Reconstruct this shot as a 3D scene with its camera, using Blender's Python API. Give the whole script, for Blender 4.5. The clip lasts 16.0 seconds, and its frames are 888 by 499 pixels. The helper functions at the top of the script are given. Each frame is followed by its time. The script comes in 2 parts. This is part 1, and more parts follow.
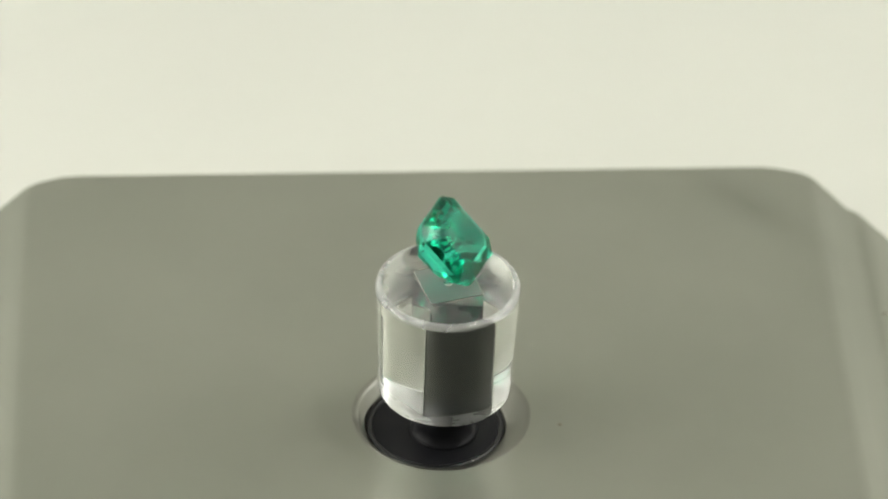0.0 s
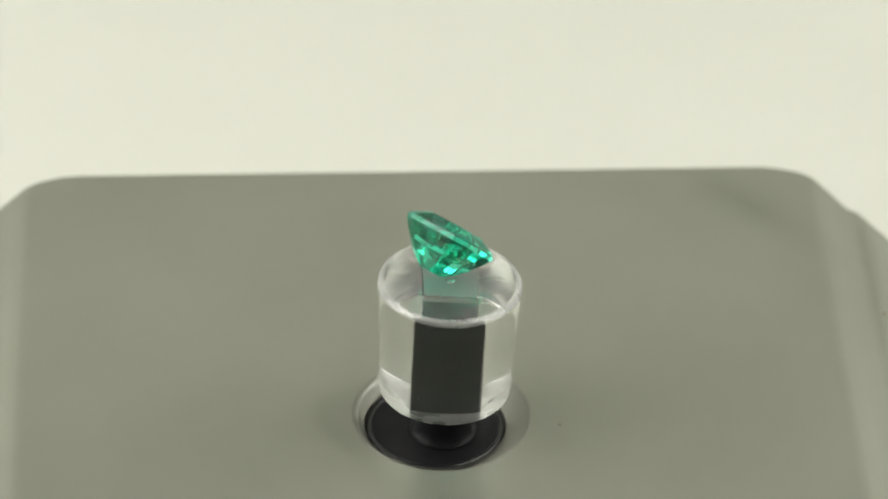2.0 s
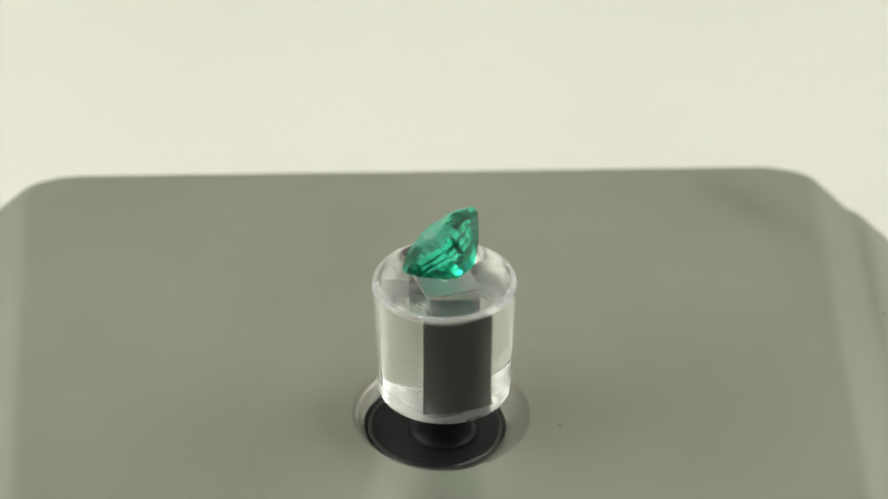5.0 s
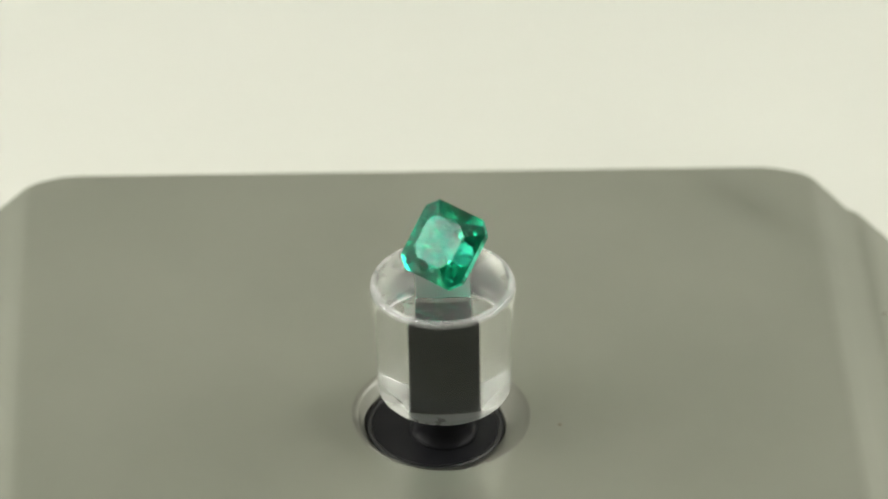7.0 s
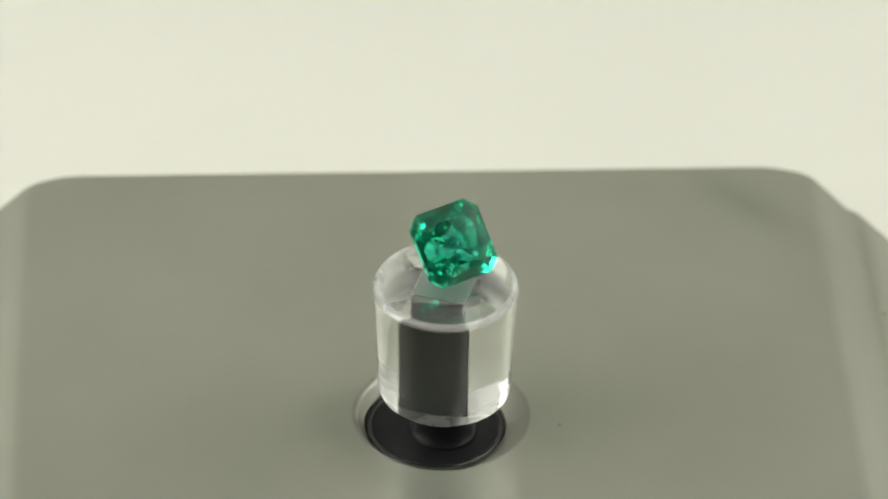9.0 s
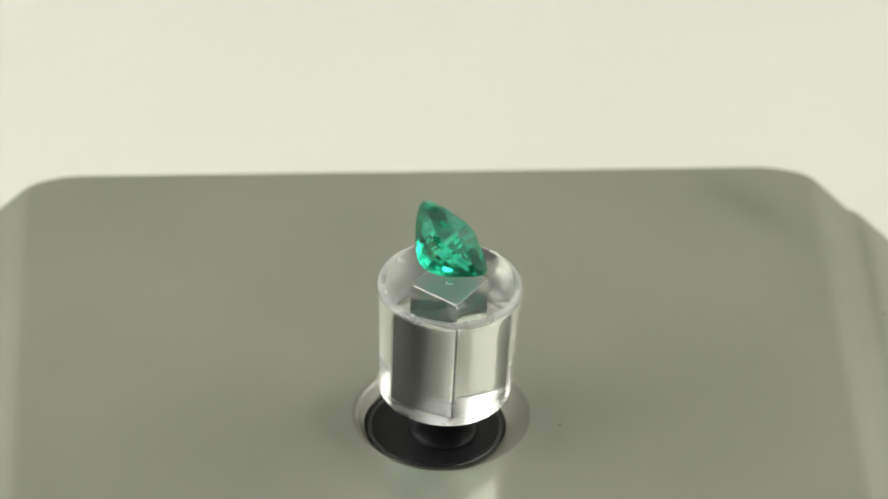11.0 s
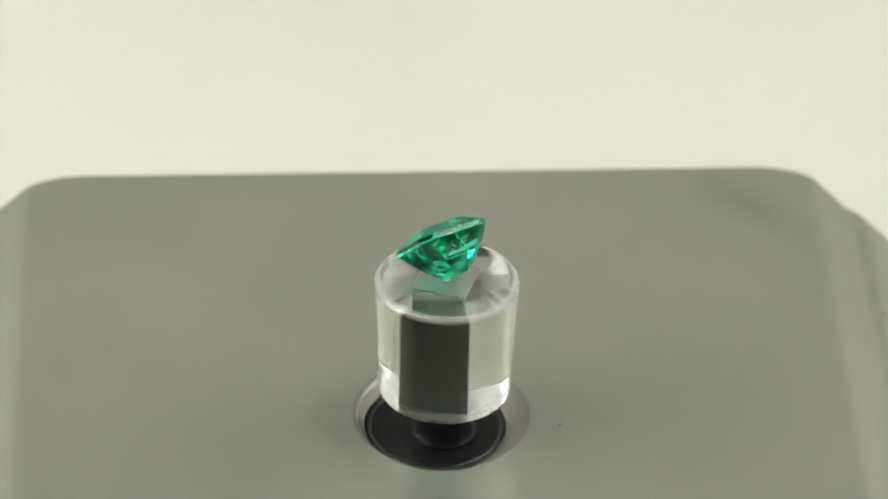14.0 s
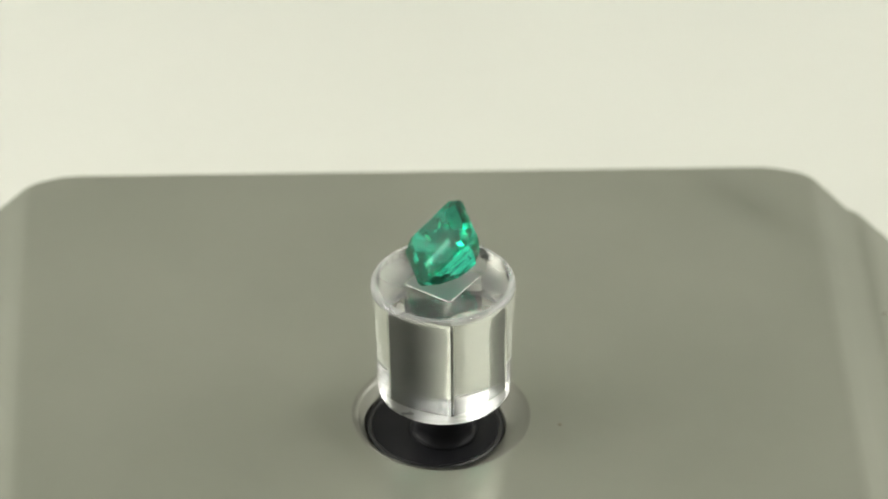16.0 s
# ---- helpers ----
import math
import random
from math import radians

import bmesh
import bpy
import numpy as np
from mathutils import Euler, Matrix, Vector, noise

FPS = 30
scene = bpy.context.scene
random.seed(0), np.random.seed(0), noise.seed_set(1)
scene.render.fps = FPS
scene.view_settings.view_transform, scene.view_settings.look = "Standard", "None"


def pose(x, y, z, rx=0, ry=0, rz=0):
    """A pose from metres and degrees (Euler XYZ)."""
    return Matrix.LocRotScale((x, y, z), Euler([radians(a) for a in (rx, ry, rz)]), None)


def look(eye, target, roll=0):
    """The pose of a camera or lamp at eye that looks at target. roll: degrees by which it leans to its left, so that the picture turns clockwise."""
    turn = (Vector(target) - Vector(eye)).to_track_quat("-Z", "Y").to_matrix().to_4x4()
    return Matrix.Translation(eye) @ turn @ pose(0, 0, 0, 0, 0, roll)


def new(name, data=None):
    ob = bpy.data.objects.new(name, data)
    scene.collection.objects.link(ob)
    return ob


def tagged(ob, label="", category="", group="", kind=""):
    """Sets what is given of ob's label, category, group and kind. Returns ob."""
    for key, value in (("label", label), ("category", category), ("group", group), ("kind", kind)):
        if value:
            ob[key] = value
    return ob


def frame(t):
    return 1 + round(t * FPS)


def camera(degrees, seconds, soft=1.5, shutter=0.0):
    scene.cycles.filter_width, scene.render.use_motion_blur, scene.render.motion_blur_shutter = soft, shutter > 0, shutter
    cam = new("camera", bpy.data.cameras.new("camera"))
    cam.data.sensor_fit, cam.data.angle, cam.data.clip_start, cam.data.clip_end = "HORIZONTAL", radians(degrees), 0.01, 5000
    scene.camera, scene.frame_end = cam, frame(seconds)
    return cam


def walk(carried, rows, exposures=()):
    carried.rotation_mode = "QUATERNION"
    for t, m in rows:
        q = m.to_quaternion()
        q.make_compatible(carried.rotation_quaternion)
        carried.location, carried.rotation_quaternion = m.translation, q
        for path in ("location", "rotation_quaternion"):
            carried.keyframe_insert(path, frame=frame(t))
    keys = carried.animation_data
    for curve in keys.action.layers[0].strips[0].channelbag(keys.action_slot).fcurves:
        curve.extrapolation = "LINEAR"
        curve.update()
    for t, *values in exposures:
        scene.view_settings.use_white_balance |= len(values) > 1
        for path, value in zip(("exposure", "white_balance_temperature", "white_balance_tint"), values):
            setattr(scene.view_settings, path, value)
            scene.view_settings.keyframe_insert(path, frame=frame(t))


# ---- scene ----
MM = 0.001

# ---- camera ----
YAW = 3.2          # the camera looks a little to the right of the platform's own axis
PITCH = 36.4
AIM = Vector((0.0017, 0.0243, 0.0))
REACH = 0.405


def camera_eye():
    a, p = radians(YAW), radians(PITCH)
    return AIM - REACH * Vector((math.sin(a) * math.cos(p), math.cos(a) * math.cos(p), -math.sin(p)))


cam = camera(11.3, 16.0, soft=2.0)
EYE = camera_eye()
cam.data.dof.use_dof, cam.data.dof.focus_distance, cam.data.dof.aperture_fstop = True, 0.377, 30.0
walk(cam, [(0, look(EYE, AIM, 1.1)), (16.0, look(EYE, AIM, 1.1))], [(0, -0.70), (16.0, -0.70)])

# ---- world: a dim, neutral studio outside the light box ----
world = bpy.data.worlds.new("studio")
world.use_nodes = True
world.node_tree.nodes["Background"].inputs[0].default_value = (0.9, 0.95, 1.0, 1)
world.node_tree.nodes["Background"].inputs[1].default_value = 0.02
scene.world = world

SIDE_GLOW = 0.45
TOP_GLOW = 0.10
LED_GLOW = 18.0
SOFT_LEFT = 5.5
SOFT_RIGHT = 6.5
HIGH_LEFT = 9.0
HIGH_RIGHT = 30.0
WARM = (0.98, 0.985, 0.90)


# ---- materials ----
def material(name):
    m = bpy.data.materials.new(name)
    m.use_nodes = True
    return m, m.node_tree.nodes, m.node_tree.links, m.node_tree.nodes["Principled BSDF"]


def noise_at(nodes, links, scale, detail=4.0, stretch=(1, 1, 1)):
    co = nodes.new("ShaderNodeTexCoord")
    mp = nodes.new("ShaderNodeMapping")
    mp.inputs["Scale"].default_value = stretch
    nz = nodes.new("ShaderNodeTexNoise")
    nz.inputs["Scale"].default_value = scale
    nz.inputs["Detail"].default_value = detail
    links.new(co.outputs["Object"], mp.inputs["Vector"])
    links.new(mp.outputs["Vector"], nz.inputs["Vector"])
    return nz


def ramp(nodes, links, source, a, b, lo=0.3, hi=0.7):
    r = nodes.new("ShaderNodeValToRGB")
    r.color_ramp.elements[0].position, r.color_ramp.elements[1].position = lo, hi
    r.color_ramp.elements[0].color, r.color_ramp.elements[1].color = (*a, 1), (*b, 1)
    links.new(source, r.inputs["Fac"])
    return r


def bump(nodes, links, source, strength, distance, shader):
    b = nodes.new("ShaderNodeBump")
    b.inputs["Strength"].default_value, b.inputs["Distance"].default_value = strength, distance
    links.new(source, b.inputs["Height"])
    links.new(b.outputs["Normal"], shader.inputs["Normal"])


def matte(name, a, b, scale, rough=0.7, relief=0.00005):
    m, nodes, links, sh = material(name)
    nz = noise_at(nodes, links, scale)
    links.new(ramp(nodes, links, nz.outputs["Fac"], a, b).outputs["Color"], sh.inputs["Base Color"])
    fine = noise_at(nodes, links, scale * 30)
    bump(nodes, links, fine.outputs["Fac"], 0.2, relief, sh)
    sh.inputs["Roughness"].default_value = rough
    return m


def patch(nodes, links, colour, x, y, turn, wide, deep, share):
    """A soft dark patch in the metal's colour, in millimetres: place, turn, half sizes, and how much it darkens."""
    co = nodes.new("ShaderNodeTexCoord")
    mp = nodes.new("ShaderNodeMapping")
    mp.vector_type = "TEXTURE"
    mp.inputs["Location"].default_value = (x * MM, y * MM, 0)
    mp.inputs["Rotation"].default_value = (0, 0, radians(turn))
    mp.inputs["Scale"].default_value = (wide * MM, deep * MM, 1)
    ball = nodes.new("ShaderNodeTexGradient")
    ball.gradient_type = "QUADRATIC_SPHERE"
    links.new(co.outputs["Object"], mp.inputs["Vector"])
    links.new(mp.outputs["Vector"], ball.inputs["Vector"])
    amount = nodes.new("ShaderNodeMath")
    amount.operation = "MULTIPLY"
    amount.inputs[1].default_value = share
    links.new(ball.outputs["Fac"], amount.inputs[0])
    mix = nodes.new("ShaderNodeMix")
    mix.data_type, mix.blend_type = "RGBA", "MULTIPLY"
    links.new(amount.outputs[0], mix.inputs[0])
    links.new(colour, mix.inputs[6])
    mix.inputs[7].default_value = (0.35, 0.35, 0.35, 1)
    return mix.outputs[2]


def satin_metal(name, dark, light, smooth, rough, metal=1.0, dark_patches=()):
    m, nodes, links, sh = material(name)
    nz = noise_at(nodes, links, 40)
    tone = ramp(nodes, links, nz.outputs["Fac"], dark, light).outputs["Color"]
    for x, y, turn, wide, deep, share in dark_patches:
        tone = patch(nodes, links, tone, x, y, turn, wide, deep, share)
    links.new(tone, sh.inputs["Base Color"])
    grain = noise_at(nodes, links, 220, 3.0, (1, 0.3, 1))
    links.new(ramp(nodes, links, grain.outputs["Fac"], (smooth,) * 3, (rough,) * 3).outputs["Color"], sh.inputs["Roughness"])
    sh.inputs["Metallic"].default_value = metal
    return m


def clear(name, colour, ior, rough=0.0):
    m, nodes, links, sh = material(name)
    glass = nodes.new("ShaderNodeBsdfGlass")
    glass.inputs["Color"].default_value = (*colour, 1)
    glass.inputs["IOR"].default_value = ior
    glass.inputs["Roughness"].default_value = rough
    links.new(glass.outputs[0], nodes["Material Output"].inputs["Surface"])
    return m


def scuffed(name, through_share, rough):
    """Clear plastic with fine lathe marks that catch the light."""
    m, nodes, links, sh = material(name)
    sh.inputs["Base Color"].default_value = (0.93, 0.94, 0.93, 1)
    sh.inputs["IOR"].default_value = 1.49
    sh.inputs["Transmission Weight"].default_value = through_share
    marks = noise_at(nodes, links, 300, 3.0)
    links.new(ramp(nodes, links, marks.outputs["Fac"], (rough * 0.6,) * 3, (rough * 1.4,) * 3).outputs["Color"], sh.inputs["Roughness"])
    return m


def gem_material():
    """Beryl: green in the body, so that light turned back inside grows greener, with an untinted polish
    and cloudy patches that scatter a little."""
    m, nodes, links, sh = material("emerald")
    body = nodes.new("ShaderNodeBsdfGlass")
    body.inputs["Color"].default_value = (0.275, 0.95, 0.80, 1)
    body.inputs["IOR"].default_value = 1.58
    veil = noise_at(nodes, links, 700, 5.0)
    links.new(ramp(nodes, links, veil.outputs["Fac"], (0.0,) * 3, (0.03,) * 3, 0.45, 0.75).outputs["Color"], body.inputs["Roughness"])
    polish = nodes.new("ShaderNodeBsdfGlossy")
    polish.inputs["Roughness"].default_value = 0.01
    facing = nodes.new("ShaderNodeLayerWeight")
    facing.inputs["Blend"].default_value = 0.12
    share = nodes.new("ShaderNodeMath")
    share.operation = "MULTIPLY_ADD"
    share.inputs[1].default_value, share.inputs[2].default_value = 0.10, 0.03
    links.new(facing.outputs["Facing"], share.inputs[0])
    mix = nodes.new("ShaderNodeMixShader")
    links.new(share.outputs[0], mix.inputs[0])
    links.new(body.outputs[0], mix.inputs[1])
    links.new(polish.outputs[0], mix.inputs[2])
    haze = nodes.new("ShaderNodeBsdfTranslucent")
    haze.inputs["Color"].default_value = (0.03, 0.80, 0.46, 1)
    cloud = noise_at(nodes, links, 900, 3.0)
    clouded = nodes.new("ShaderNodeMixShader")
    links.new(ramp(nodes, links, cloud.outputs["Fac"], (0.01,) * 3, (0.08,) * 3, 0.4, 0.7).outputs["Color"], clouded.inputs[0])
    links.new(mix.outputs[0], clouded.inputs[1])
    links.new(haze.outputs[0], clouded.inputs[2])
    links.new(clouded.outputs[0], nodes["Material Output"].inputs["Surface"])
    return m


def glow(name, colour, strength):
    m, nodes, links, sh = material(name)
    sh.inputs["Base Color"].default_value = (0.75, 0.75, 0.72, 1)
    sh.inputs["Roughness"].default_value = 0.8
    sh.inputs["Emission Color"].default_value = (*colour, 1)
    sh.inputs["Emission Strength"].default_value = strength
    return m


# one soft band, darker than the rest, slants across the far right corner
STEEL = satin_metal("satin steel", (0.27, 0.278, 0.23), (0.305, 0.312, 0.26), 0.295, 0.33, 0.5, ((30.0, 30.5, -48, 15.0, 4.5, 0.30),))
POLISHED = satin_metal("polished steel", (0.44, 0.44, 0.43), (0.48, 0.48, 0.46), 0.06, 0.10)
DULL = satin_metal("dull steel", (0.28, 0.28, 0.25), (0.32, 0.32, 0.285), 0.32, 0.38)
SCUFFED = scuffed("scuffed acrylic edge", 0.76, 0.24)
HAZY = scuffed("hazy acrylic face", 0.985, 0.03)
SAWN = scuffed("sawn acrylic underside", 0.87, 0.29)
ACRYLIC = clear("clear acrylic", (0.985, 0.99, 0.985), 1.49)
EMERALD = gem_material()
VEIL = matte("pale healed crack", (0.20, 0.80, 0.52), (0.35, 0.90, 0.66), 2000, 0.35, 0.00001)
FLAW = matte("dark healed crack", (0.0, 0.05, 0.035), (0.0, 0.10, 0.07), 2000, 0.3, 0.00001)
BLACK = matte("black gloss plastic", (0.006, 0.006, 0.007), (0.010, 0.010, 0.011), 300, 0.33, 0.000004)
SOOT = matte("dull black plastic", (0.010, 0.010, 0.012), (0.015, 0.015, 0.017), 300, 0.45, 0.000004)
SOOT.node_tree.nodes["Principled BSDF"].inputs["Specular IOR Level"].default_value = 0.15
PEG_BLACK = matte("satin black", (0.026, 0.028, 0.029), (0.033, 0.035, 0.036), 400, 0.28, 0.000004)
TABLE = matte("white board", (0.645, 0.65, 0.59), (0.665, 0.67, 0.61), 25, 0.55)
WALL = matte("white fabric", (0.56, 0.56, 0.53), (0.60, 0.60, 0.57), 15, 0.9)
DARK = matte("grey bounce wall", (0.34, 0.34, 0.32), (0.40, 0.40, 0.38), 3, 0.9)
SIDE = glow("side light panel", WARM, SIDE_GLOW)
LED = glow("led strip", (1.0, 0.98, 0.92), LED_GLOW)
SOFT_LAMP_LEFT = glow("soft lamp, dimmer", (1.0, 0.99, 0.93), SOFT_LEFT)
SOFT_LAMP_RIGHT = glow("soft lamp", (1.0, 0.99, 0.93), SOFT_RIGHT)
HIGH_LAMP_LEFT = glow("ceiling lamp, dimmer", (1.0, 0.99, 0.93), HIGH_LEFT)
HIGH_LAMP_RIGHT = glow("ceiling lamp", (1.0, 0.99, 0.93), HIGH_RIGHT)
TOP = glow("top light panel", WARM, TOP_GLOW)
SMUDGE = matte("grey smudge", (0.42, 0.42, 0.36), (0.52, 0.52, 0.46), 900, 0.8, 0.00001)
CAP = satin_metal("dull bright steel", (0.28, 0.26, 0.26), (0.33, 0.31, 0.31), 0.29, 0.33, 0.3)
GRIT = matte("brown grit", (0.20, 0.175, 0.14), (0.25, 0.22, 0.17), 5000, 0.8, 0.00001)


def part(name, bm, mat, parent=None, label="", turn=True):
    if turn:
        bmesh.ops.recalc_face_normals(bm, faces=bm.faces)
    me = bpy.data.meshes.new(name)
    bm.to_mesh(me)
    bm.free()
    me.materials.append(mat)
    ob = new(name, me)
    if parent:
        ob.parent = parent
    return tagged(ob, label)


def box(bm, lo, hi):
    v = bmesh.ops.create_cube(bm, size=1.0)["verts"]
    for p in v:
        p.co = Vector([(a + b) / 2 + c * (b - a) for a, b, c in zip(lo, hi, p.co)])
    return v


def lathe(bm, profile, n=96, smooth=True, close=False):
    """Rings of (radius, height) about z; a radius of 0 closes in a point."""
    rings = []
    for r, z in profile:
        if r == 0:
            rings.append([bm.verts.new((0, 0, z))])
        else:
            rings.append([bm.verts.new((r * math.cos(2 * math.pi * k / n), r * math.sin(2 * math.pi * k / n), z)) for k in range(n)])
    pairs = list(zip(rings, rings[1:]))
    if close:
        pairs.append((rings[-1], rings[0]))
    for a, b in pairs:
        for k in range(n):
            l = (k + 1) % n
            if len(a) == 1:
                f = bm.faces.new((a[0], b[k], b[l]))
            elif len(b) == 1:
                f = bm.faces.new((a[k], a[l], b[0]))
            else:
                f = bm.faces.new((a[k], a[l], b[l], b[k]))
            f.smooth = smooth
    return rings


# ---- light box and table ----
SIDE_X = 0.20
FLOOR_Z = -20 * MM


def setting():
    bm = bmesh.new()
    box(bm, (-0.5, -0.6, FLOOR_Z - 0.03), (0.5, 0.4, FLOOR_Z))
    tagged(part("floor", bm, TABLE), "plain cream-white table surface under the platform", "table surface", kind="structure")
    bm = bmesh.new()
    box(bm, (-SIDE_X, 0.34, FLOOR_Z), (SIDE_X, 0.35, 0.46))
    tagged(part("wall_back", bm, WALL), "white fabric back wall of the light box", "wall", kind="structure")
    for x, n, front in ((-SIDE_X - 0.005, "wall_left", -0.07), (SIDE_X + 0.005, "wall_right", -0.10)):
        bm = bmesh.new()
        box(bm, (x - 0.005, front, FLOOR_Z), (x + 0.005, 0.34, 0.46))
        tagged(part(n, bm, SIDE), "glowing white side diffuser of the light box", "light panel", kind="structure")
    bm = bmesh.new()
    # the length in front of the side walls is added to light the stone
    box(bm, (-SIDE_X - 0.01, -0.36, 0.46), (SIDE_X + 0.01, 0.35, 0.47))
    tagged(part("ceiling", bm, TOP), "glowing white top diffuser of the light box, with an added length over its open front", "light panel", kind="structure")
    # an unseen wall, added behind the open front to return light to the stone
    bm = bmesh.new()
    box(bm, (-0.5, -0.62, FLOOR_Z - 0.03), (0.5, -0.6, 0.6))
    tagged(part("wall_bounce", bm, DARK), "unseen plain grey wall added behind the camera to bounce light", "wall", kind="structure")


def lamp_bar(side, low):
    """An LED bar on the inner face of a side wall."""
    root = tagged(new("led_bar"), "white LED bar lamp on the side wall of the light box", "lamp", "")
    x = side * SIDE_X
    bm = bmesh.new()
    box(bm, (min(x, x - side * 0.008), -0.075, low - 0.005), (max(x, x - side * 0.008), 0.075, low + 0.034))
    part("housing", bm, TABLE, root)
    bm = bmesh.new()
    x -= side * 0.0085
    box(bm, (min(x, x - side * 0.002), -0.068, low), (max(x, x - side * 0.002), 0.068, low + 0.029))
    part("diffuser", bm, LED, root, "glowing white diffuser strip")
    return root


def soft_panel(side, mat):
    """A square soft lamp on the inner face of a side wall."""
    root = tagged(new("soft_panel"), "square white soft lamp on the side wall of the light box", "lamp", "soft lamps")
    x = side * SIDE_X
    lo, hi = (-0.085, 0.105), (0.105, 0.225)
    bm = bmesh.new()
    box(bm, (min(x, x - side * 0.006), lo[0] - 0.004, lo[1] - 0.004), (max(x, x - side * 0.006), hi[0] + 0.004, hi[1] + 0.004))
    part("frame", bm, TABLE, root)
    bm = bmesh.new()
    x -= side * 0.0065
    box(bm, (min(x, x - side * 0.002), *lo), (max(x, x - side * 0.002), *hi))
    part("diffuser", bm, mat, root, "glowing white diffuser sheet")
    return root


def ceiling_lamp(side, mat):
    """A short lamp bar under the top diffuser, along a side of the light box."""
    root = tagged(new("ceiling_lamp"), "short white lamp bar under the top of the light box", "lamp", "ceiling lamps")
    x, z = side * 0.162, 0.46
    bm = bmesh.new()
    box(bm, (x - 0.034, -0.064, z - 0.008), (x + 0.034, 0.064, z))
    part("housing", bm, TABLE, root)
    bm = bmesh.new()
    box(bm, (x - 0.030, -0.060, z - 0.0105), (x + 0.030, 0.060, z - 0.0085))
    part("diffuser", bm, mat, root, "glowing white diffuser strip")
    return root


# ---- the platform ----
HALF = 36.6 * MM
HOLE = 7.72 * MM
HOLE_AT = Vector((0.40 * MM, 0.5 * MM, 0))
WELL_AT = Vector((-0.10 * MM, 0.45 * MM, 0))


def bridge(bm, a, b, smooth=False):
    n = len(a)
    for k in range(n):
        l = (k + 1) % n
        bm.faces.new((a[k], a[l], b[l], b[k])).smooth = smooth


def circle_ring(bm, n, r, z):
    return [bm.verts.new((r * math.cos(2 * math.pi * k / n), r * math.sin(2 * math.pi * k / n), z)) for k in range(n)]


FOLD = 35.8 * MM
WING = 30.0
KINK = 39.3 * MM        # where a narrow flat step runs along the wing
STEP = 0.9 * MM
WING_STEP, WING_LOW = -2.0, 27.0
CUT_X = 31.0 * MM      # where the far and near edges begin to round off


def edge_y(x):
    """Half the depth of the sheet at x: straight, then rounded corners, then a slanting cut."""
    slant, r = (0.85 if x > 0 else 0.58), 9.0 * MM
    x = abs(x)
    if x < CUT_X:
        return HALF
    d = x - CUT_X
    knee = r * math.sin(math.atan(slant))
    if d < knee:
        return HALF - (r - math.sqrt(r * r - d * d))
    return HALF - r * (1 - math.cos(math.atan(slant))) - slant * (d - knee)


def sheet_z(x):
    """Height of the sheet at x: flat, a tight bend, a sloping wing."""
    d, r, a = abs(x) - (FOLD - 0.5 * MM), 3.0 * MM, radians(WING)
    if d <= 0:
        return 0.0
    if d < r * math.sin(a):
        return -(r - math.sqrt(r * r - d * d))
    over = max(0.0, abs(x) - KINK)
    past = max(0.0, over - STEP)
    steep, step, low = (math.tan(radians(w)) for w in (WING, WING_STEP, WING_LOW))
    return -r * (1 - math.cos(a)) - (d - r * math.sin(a)) * steep + over * (steep - step) + past * (step - low)


def sheet_part(root, name, xs, label=""):
    """A strip of the steel sheet between the first and last x, with its rounded corners."""
    bm = bmesh.new()
    thick, lip = 1.2 * MM, 0.12 * MM
    sections = []
    for x in xs:
        y, z = edge_y(x), sheet_z(x)
        sections.append([bm.verts.new(p) for p in (
            (x, -y, z - thick), (x, -y, z - lip), (x, -y + lip, z), (x, y - lip, z), (x, y, z - lip), (x, y, z - thick))])
    for a, b in zip(sections, sections[1:]):
        for k in range(6):
            l = (k + 1) % 6
            bm.faces.new((a[k], a[l], b[l], b[k])).smooth = k == 2
    bm.faces.new(sections[0])
    bm.faces.new(sections[-1])
    for e in bm.edges:
        if e.calc_face_angle(0) > radians(12) or not all(f.smooth for f in e.link_faces):
            e.smooth = False
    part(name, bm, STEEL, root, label)


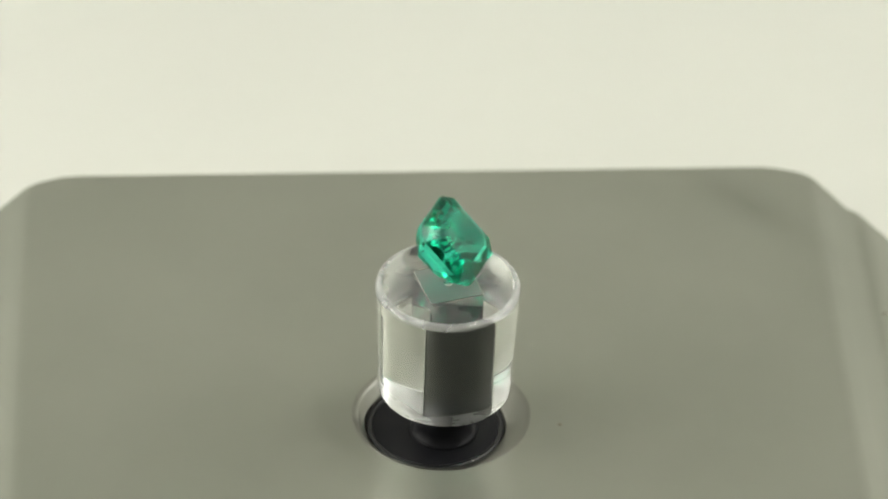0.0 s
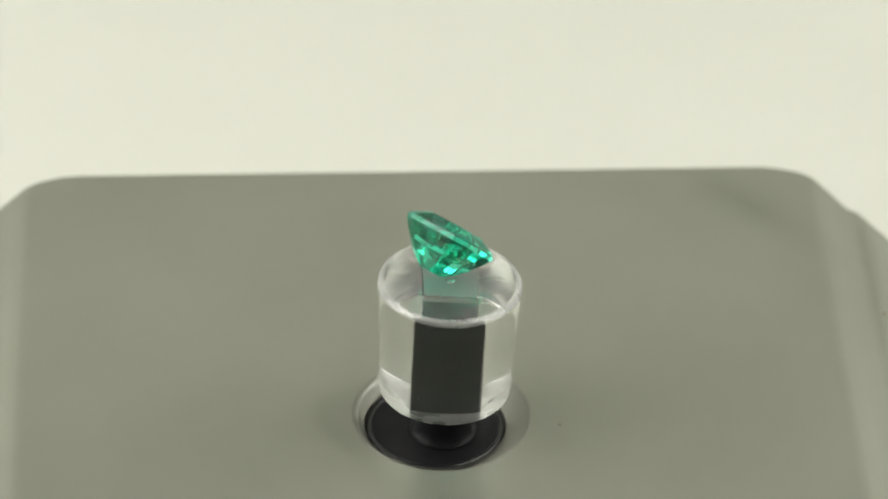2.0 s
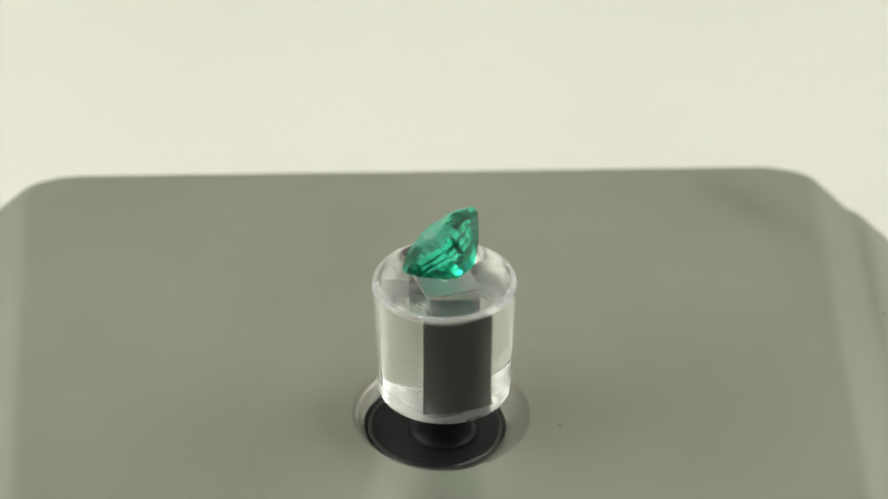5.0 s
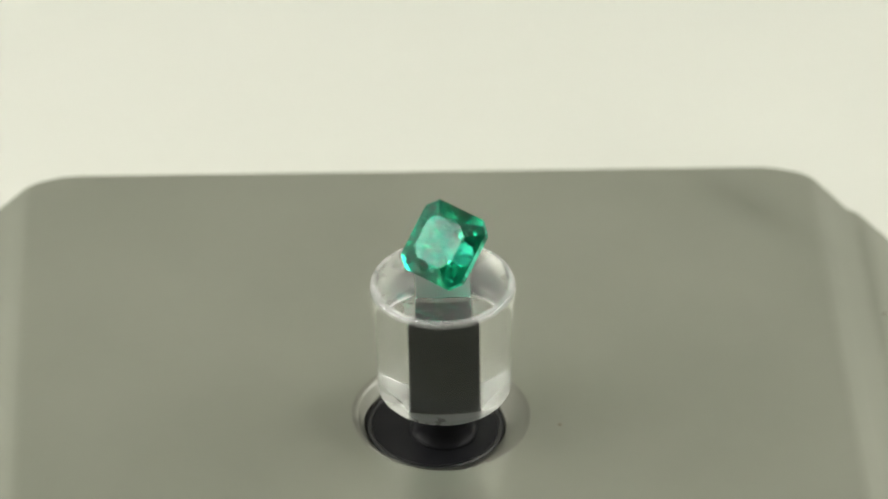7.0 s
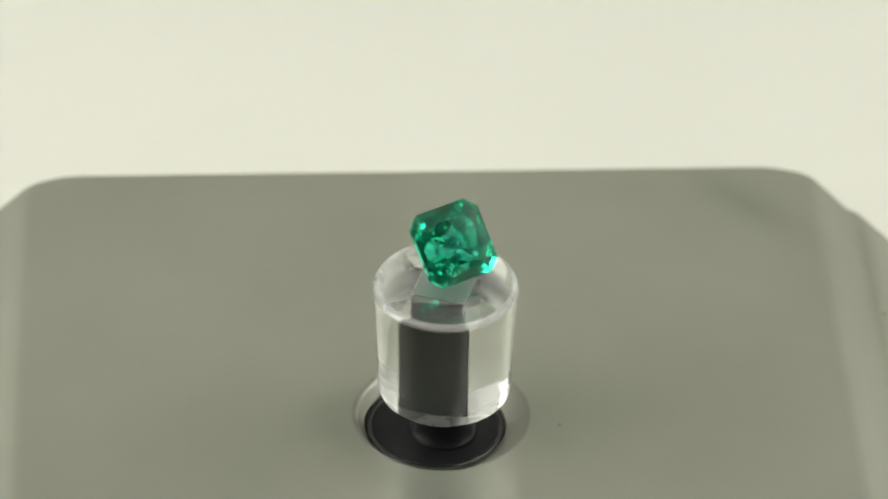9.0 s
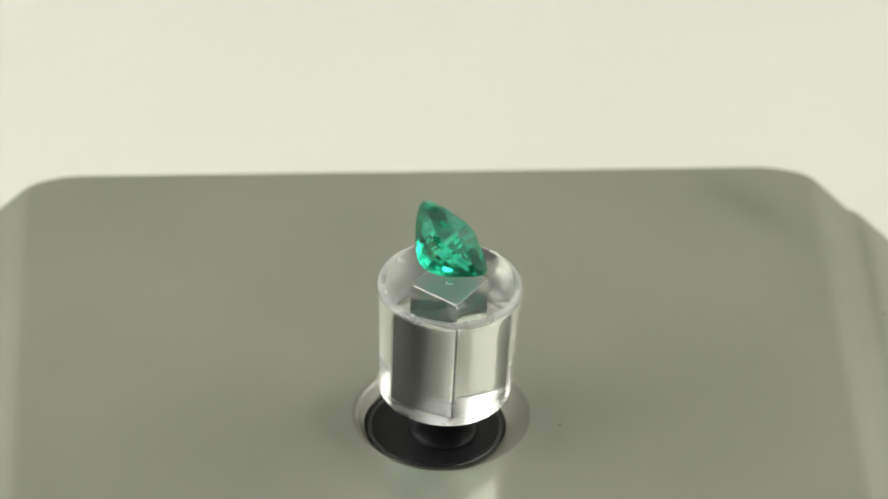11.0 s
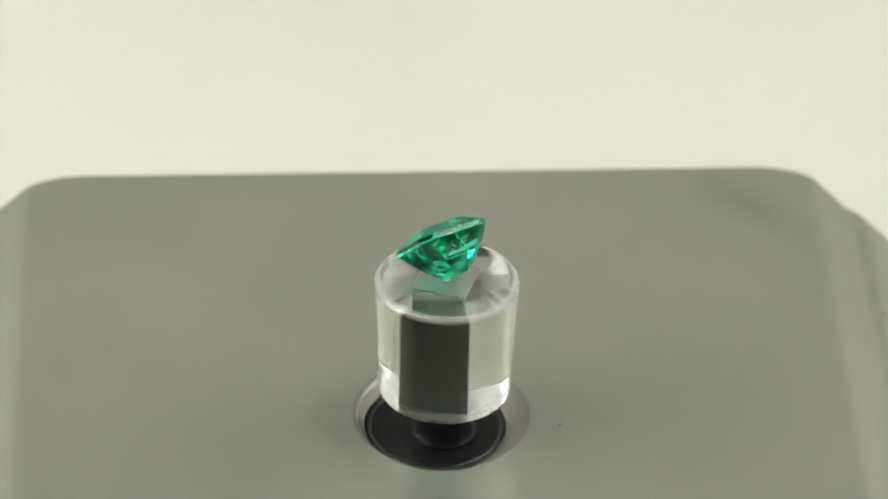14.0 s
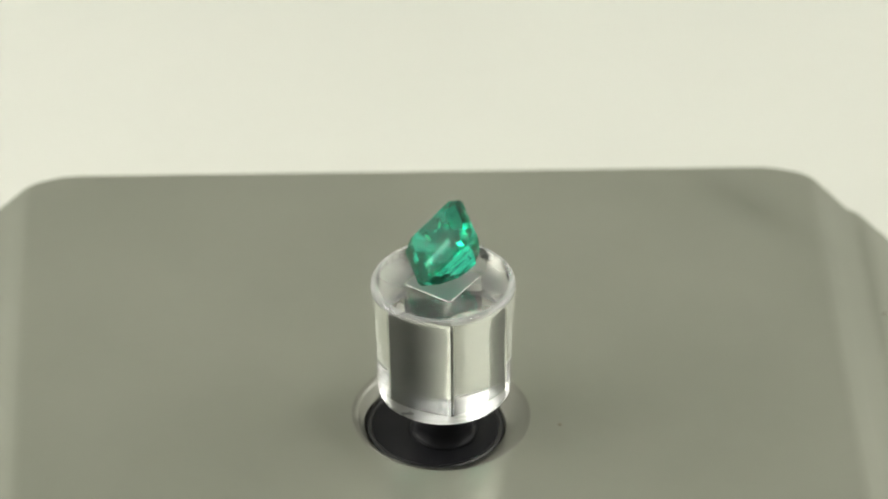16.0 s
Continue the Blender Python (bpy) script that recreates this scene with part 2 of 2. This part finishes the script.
def platform():
    n = 192
    root = tagged(new("turntable_platform"), "satin steel platform with bent sloping sides and a round centre hole", "turntable platform")
    bm = bmesh.new()
    inner = CUT_X - 1 * MM
    rings = [circle_ring(bm, n, HOLE, -1.2 * MM), circle_ring(bm, n, HOLE, 0)]
    for v in rings[0] + rings[1]:
        v.co += HOLE_AT
    for hx, hy, z in ((inner, HALF - 0.12 * MM, 0), (inner, HALF, -0.12 * MM), (inner, HALF, -1.2 * MM)):
        ring = []
        for k in range(n):
            a = 2 * math.pi * k / n
            c, s = math.cos(a), math.sin(a)
            r = 1 / max(abs(c), abs(s))
            ring.append(bm.verts.new((r * c * hx, r * s * hy, z)))
        rings.append(ring)
    for a, b in zip(rings, rings[1:] + rings[:1]):
        bridge(bm, a, b)
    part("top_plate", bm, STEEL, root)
    shoulder = [inner + (FOLD - 0.5 * MM - inner) * k / 14 for k in range(15)]
    bend = [FOLD - 0.5 * MM + 1.03 * MM * k / 6 for k in range(7)]
    outer = [FOLD + 0.53 * MM, 37.5 * MM, KINK, KINK + STEP] + [KINK + STEP + 1.5 * MM * k for k in range(1, 9)]
    for side in (1, -1):
        sheet_part(root, "shoulder", [side * x for x in shoulder])
        sheet_part(root, "wing", [side * x for x in bend + outer[1:]], "bent sloping side of the steel sheet")
    bm = bmesh.new()
    lathe(bm, [(HOLE - 0.003 * MM, -0.004 * MM), (HOLE - 0.012 * MM, -0.0045 * MM), (7.48 * MM, -0.05 * MM), (7.2 * MM, -0.16 * MM), (6.85 * MM, -0.38 * MM), (6.5 * MM, -0.65 * MM), (6.2 * MM, -0.9 * MM), (6.0 * MM, -1.1 * MM), (5.98 * MM, -4 * MM), (7.70 * MM, -4 * MM), (7.70 * MM, -0.1 * MM)], close=True)
    for v in bm.verts:
        deep = Vector((v.co.x, v.co.y)).length < 7 * MM
        share = min(1.0, max(0.0, (7.72 * MM - Vector((v.co.x, v.co.y)).length) / (1.72 * MM))) if deep else 0.0
        v.co += HOLE_AT.lerp(WELL_AT, share)
    part("collar", bm, DULL, root, "countersunk steel collar of the hole")
    bm = bmesh.new()
    lathe(bm, [(r * MM, z * MM) for r, z in ((0, -1.2), (5.3, -1.2), (5.42, -1.18), (5.42, -4.9), (0, -4.9))])
    for v in bm.verts:
        v.co += WELL_AT
    part("bearing", bm, SOOT, root, "dull black bearing ring in the hole")
    bm = bmesh.new()
    lathe(bm, [(r * MM, z * MM) for r, z in ((5.43, -1.22), (5.5, -1.1), (5.65, -1.03), (5.8, -1.03), (5.92, -1.1), (5.96, -1.25), (5.96, -4.9), (5.43, -4.9))], close=True)
    for v in bm.verts:
        v.co += WELL_AT
    part("lip", bm, BLACK, root, "glossy black rolled lip of the bearing")
    bm = bmesh.new()
    low = FLOOR_Z + 0.01 * MM
    lathe(bm, [(0, -5.05 * MM), (8.2 * MM, -5.05 * MM), (8.2 * MM, -1.21 * MM), (26 * MM, -1.21 * MM), (26 * MM, low), (0, low)], 64, False)
    part("housing", bm, BLACK, root, "dark motor housing under the sheet")
    return root


# ---- white turntable round the platform ----
def white_turntable():
    root = tagged(new("white_turntable"), "round matte white turntable disc around the steel platform", "turntable")
    bm = bmesh.new()
    t = FLOOR_Z + 1.0 * MM
    lathe(bm, [(40 * MM, t), (97.9 * MM, t), (98.6 * MM, t - 0.15 * MM), (99.0 * MM, t - 0.4 * MM), (99.0 * MM, FLOOR_Z), (40 * MM, FLOOR_Z)], 256, False, True)
    part("disc", bm, TABLE, root)
    bm = bmesh.new()
    bmesh.ops.create_circle(bm, cap_ends=True, segments=20, radius=1.0)
    for v in bm.verts:
        w = 1 + 0.25 * math.sin(3 * math.atan2(v.co.y, v.co.x))
        v.co = Vector((v.co.x * 0.4 * MM * w, v.co.y * 1.15 * MM * w, 0.03 * MM))
    mark = part("patch", bm, SMUDGE, root, "small grey smudge near the rim")
    mark.matrix_basis = pose(97.3 * MM, 0, t)
    return root


# ---- spindle, acrylic stand, emerald ----
STAND_Z = 3.55 * MM      # underside of the acrylic stand above the platform
STAND_H = 11.15 * MM
BORE = 2.38 * MM
BORE_CORNER = 1.37     # the bore's corners are blunted above, at this share of its half width


def spindle():
    root = tagged(new("turntable_spindle"), "dull black round turntable spindle sunk in the platform hole", "spindle")
    top = STAND_Z / MM
    bm = bmesh.new()
    lathe(bm, [(r * MM, z * MM) for r, z in ((0, -1.197), (3.0, -1.197), (2.7, -1.12), (2.45, -0.9), (2.3, 0), (2.3, top - 0.6), (0, top - 0.6))])
    part("neck", bm, SOOT, root)
    bm = bmesh.new()
    lathe(bm, [(r * MM, z * MM) for r, z in ((0, top - 0.59), (2.5, top - 0.59), (2.6, top - 0.5), (2.6, top - 0.15), (2.45, top - 0.06), (0, top - 0.06))])
    part("seat", bm, SOOT, root)
    return root


def bore_ring(bm, n, half, z, corner):
    """A square ring with its corners on the axes of the stand's own space."""
    ring = []
    for k in range(n):
        a = 2 * math.pi * k / n
        b = a + math.pi / 4
        r = min(half / max(abs(math.cos(b)), abs(math.sin(b))), half * corner)
        ring.append(bm.verts.new((r * math.cos(a), r * math.sin(a), z)))
    return ring


def acrylic_stand():
    root = tagged(new("acrylic_stand"), "clear acrylic cylinder stand around a square black peg", "display stand")
    n = 192
    bm = bmesh.new()
    h = STAND_H
    outer = [(5.55, h), (5.75, h - 0.03 * MM), (5.92, h - 0.11 * MM), (6.04, h - 0.24 * MM), (6.11, h - 0.42 * MM), (6.12, h - 0.7 * MM), (5.97, h - 2.2 * MM), (5.87, h - 3.6 * MM), (5.75, h - 7.5 * MM),
             (5.69, 0.62 * MM), (5.66, 0.50 * MM), (5.67, 0.38 * MM), (5.66, 0.2 * MM), (5.61, 0.08 * MM), (5.50, 0)]
    rings = []
    for r, z in outer:
        rings.append([bm.verts.new((r * MM * math.cos(2 * math.pi * k / n), r * MM * math.sin(2 * math.pi * k / n), z)) for k in range(n)])
    for a, b in zip(rings, rings[1:]):
        bridge(bm, a, b, True)
    top = bore_ring(bm, n, BORE, h, BORE_CORNER)
    low = bore_ring(bm, n, BORE, 0, math.sqrt(2))
    bridge(bm, rings[0], top)
    bridge(bm, top, low)
    bridge(bm, low, rings[-1])
    bm.edges.ensure_lookup_table()
    for e in bm.edges:
        if len(e.link_faces) == 2 and e.calc_face_angle(0) > radians(25):
            e.smooth = False
        if any(not f.smooth for f in e.link_faces):
            e.smooth = False
    bm.normal_update()
    for f in bm.faces:
        c = f.calc_center_median()
        r = Vector((c.x, c.y)).length
        if c.z > h - 0.4 * MM and r > 5.6 * MM:
            f.material_index = 1
        elif c.z < 0.001 * MM:
            f.material_index = 3
        elif c.z > h - 0.01 * MM:
            f.material_index = 2
    body = part("body", bm, ACRYLIC, root)
    body.data.materials.append(SCUFFED)
    body.data.materials.append(HAZY)
    body.data.materials.append(SAWN)
    return root


def peg_ring(bm, half, z):
    """A square ring with slightly blunted corners, turned as the bore is."""
    cut = half * 0.045
    pts = [(half, -half + cut), (half, half - cut), (half - cut, half), (-half + cut, half), (-half, half - cut), (-half, -half + cut), (-half + cut, -half), (half - cut, -half)]
    w = math.sqrt(0.5)
    return [bm.verts.new(((x - y) * w, (x + y) * w, z)) for x, y in pts]


def peg_piece(root, name, mat, levels, label):
    bm = bmesh.new()
    rings = [peg_ring(bm, half, z) for half, z in levels]
    for a, b in zip(rings, rings[1:]):
        bridge(bm, a, b)
    bm.faces.new(rings[0])
    bm.faces.new(rings[-1])
    part(name, bm, mat, root, label)


def square_peg(root):
    """The black square peg that fills the stand's bore."""
    e, h = BORE - 0.03 * MM, STAND_H
    peg_piece(root, "peg", PEG_BLACK, ((e - 0.03 * MM, 0.02 * MM), (e, 0.05 * MM), (e, h - 0.10 * MM)), "satin black square peg in the bore")
    peg_piece(root, "rim", POLISHED, ((e, h - 0.099 * MM), (e - 0.06 * MM, h - 0.035 * MM)), "bevelled polished steel rim of the peg")
    peg_piece(root, "cap", CAP, ((e - 0.07 * MM, h - 0.034 * MM), (e - 0.07 * MM, h - 0.01 * MM)), "dull bright steel top face")
    bm = bmesh.new()
    lathe(bm, [(0, STAND_H - 0.01 * MM), (0.4 * MM, STAND_H - 0.01 * MM), (0.3 * MM, STAND_H + 0.3 * MM), (0.25 * MM, STAND_H + 1.2 * MM), (0.22 * MM, STAND_H + 1.7 * MM), (0, STAND_H + 1.8 * MM)], 24)
    part("glue_bead", bm, ACRYLIC, root, "small clear bead of glue under the stone")
    return root


GEM_HALF = 3.26 * MM


def emerald():
    root = tagged(new("emerald"), "green square step-cut emerald with cropped corners, tilted on the clear stand", "gemstone")
    steps = [(0.60, 1.08), (0.71, 0.895), (1.0, 0.27), (1.0, -0.20), (0.88, -0.95), (0.68, -1.95), (0.48, -2.75), (0.28, -3.32)]

    def outline(bm, s, z):
        h = GEM_HALF * s
        c = h - GEM_HALF * (0.30 * (0.35 + 0.65 * s))
        pts = [(h, -c), (h, c), (c, h), (-c, h), (-h, c), (-h, -c), (-c, -h), (c, -h)]
        cut = random.Random(round(s * 100) + round(z * 1000))
        loose = 0.04 * MM if s < 0.95 and z < 0 else 0.0
        return [bm.verts.new((x + cut.uniform(-loose, loose), y + cut.uniform(-loose, loose), z * MM + cut.uniform(-loose, loose))) for x, y in pts]

    def shell(name, rows, cap):
        bm = bmesh.new()
        rings = [outline(bm, s, z) for s, z in rows]
        for a, b in zip(rings, rings[1:]):
            n = len(a)
            for k in range(n):
                l = (k + 1) % n
                bm.faces.new((a[l], a[k], b[k], b[l]))
        if cap == "top":
            bm.faces.new(rings[0])
        elif cap == "low":
            bm.faces.new(list(reversed(rings[-1])))
        part(name, bm, EMERALD, root, turn=False)

    shell("table", steps[:1], "top")
    shell("crown", steps[:3], "")
    shell("girdle", steps[2:4], "")
    shell("pavilion", steps[3:], "low")
    # the stone's own garden of thin healed cracks
    rnd = random.Random(5)
    for k in range(12):
        bm = bmesh.new()
        n, size = 7, rnd.uniform(0.25, 0.75) * MM
        vs = [bm.verts.new((size * rnd.uniform(0.5, 1.2) * math.cos(2 * math.pi * j / n), 0.3 * size * rnd.uniform(0.4, 1.2) * math.sin(2 * math.pi * j / n), rnd.uniform(-0.05, 0.05) * MM)) for j in range(n)]
        mid = bm.verts.new((0, 0, 0.03 * MM))
        low = bm.verts.new((0, 0, -0.03 * MM))
        for j in range(n):
            bm.faces.new((vs[j], vs[(j + 1) % n], mid))
            bm.faces.new((vs[(j + 1) % n], vs[j], low))
        flake = part("inclusion", bm, VEIL if k % 3 else FLAW, root)
        flake.matrix_basis = pose(rnd.uniform(-1.5, 1.5) * MM, rnd.uniform(-1.5, 1.5) * MM, rnd.uniform(-1.4, 0.1) * MM, rnd.uniform(0, 180), rnd.uniform(0, 180), rnd.uniform(0, 360))
    return root


def specks():
    for x, y, s in ((10.5, -1.24, 0.2), (40.9, 16.6, 0.2)):
        bm = bmesh.new()
        bmesh.ops.create_icosphere(bm, subdivisions=1, radius=s * MM)
        for v in bm.verts:
            v.co *= 0.7 + 0.5 * random.random()
            v.co.z *= 0.3
        ob = part("dust_speck", bm, GRIT)
        ob.matrix_basis = pose(x * MM, y * MM, sheet_z(x * MM) + 0.2 * s * MM)
        tagged(ob, "tiny dark speck of dust on the steel platform", "dust speck", "dust specks")


setting()
lamp_bar(-1, 0.067)
soft_panel(-1, SOFT_LAMP_LEFT)
soft_panel(1, SOFT_LAMP_RIGHT)
ceiling_lamp(-1, HIGH_LAMP_LEFT)
ceiling_lamp(1, HIGH_LAMP_RIGHT)
platform()
DISC = white_turntable()
SPINDLE = spindle()
STAND = acrylic_stand()
square_peg(STAND)
GEM = emerald()
specks()


# ---- what moves: one turn in ten seconds ----
AXIS = pose(0.6 * MM, 0, 0)
LEAN = 1.7


def turned(t):
    """The turntable's turn; at 8.2 s a corner of the bore faces the camera."""
    return pose(0, 0, 0, 0, 0, 36.0 * (t - 8.2) - YAW)


def leaning():
    # leans to the camera's right at 1.7 s
    a = -36.0 * (1.7 - 8.2)
    return pose(0, 0, 0, 0, 0, a) @ pose(0, 0, 0, 0, LEAN, 0) @ pose(0, 0, 0, 0, 0, -a)


def gem_place():
    # the table looks out over the corner at -y, 46 degrees up
    up = 46.0
    c = pose(0.50 * MM, -0.25 * MM, STAND_H + 4.15 * MM)
    return pose(0, 0, 0, 0, 0, 3.6) @ c @ pose(0, 0, 0, 90 - up, 0, 0)


def motions():
    times = [0.5 * k for k in range(33)]
    base = pose(0, 0, STAND_Z)
    # the smudge passes the far side at 8.2 s
    walk(DISC, [(t, pose(0.24 * MM, 0.3 * MM, 0, 0, 0, 61.0 + 21.7 * (t - 8.0))) for t in times])
    walk(SPINDLE, [(t, AXIS @ turned(t)) for t in times])
    walk(STAND, [(t, AXIS @ base @ turned(t) @ leaning()) for t in times])
    walk(GEM, [(t, AXIS @ base @ turned(t) @ leaning() @ gem_place()) for t in times])


motions()
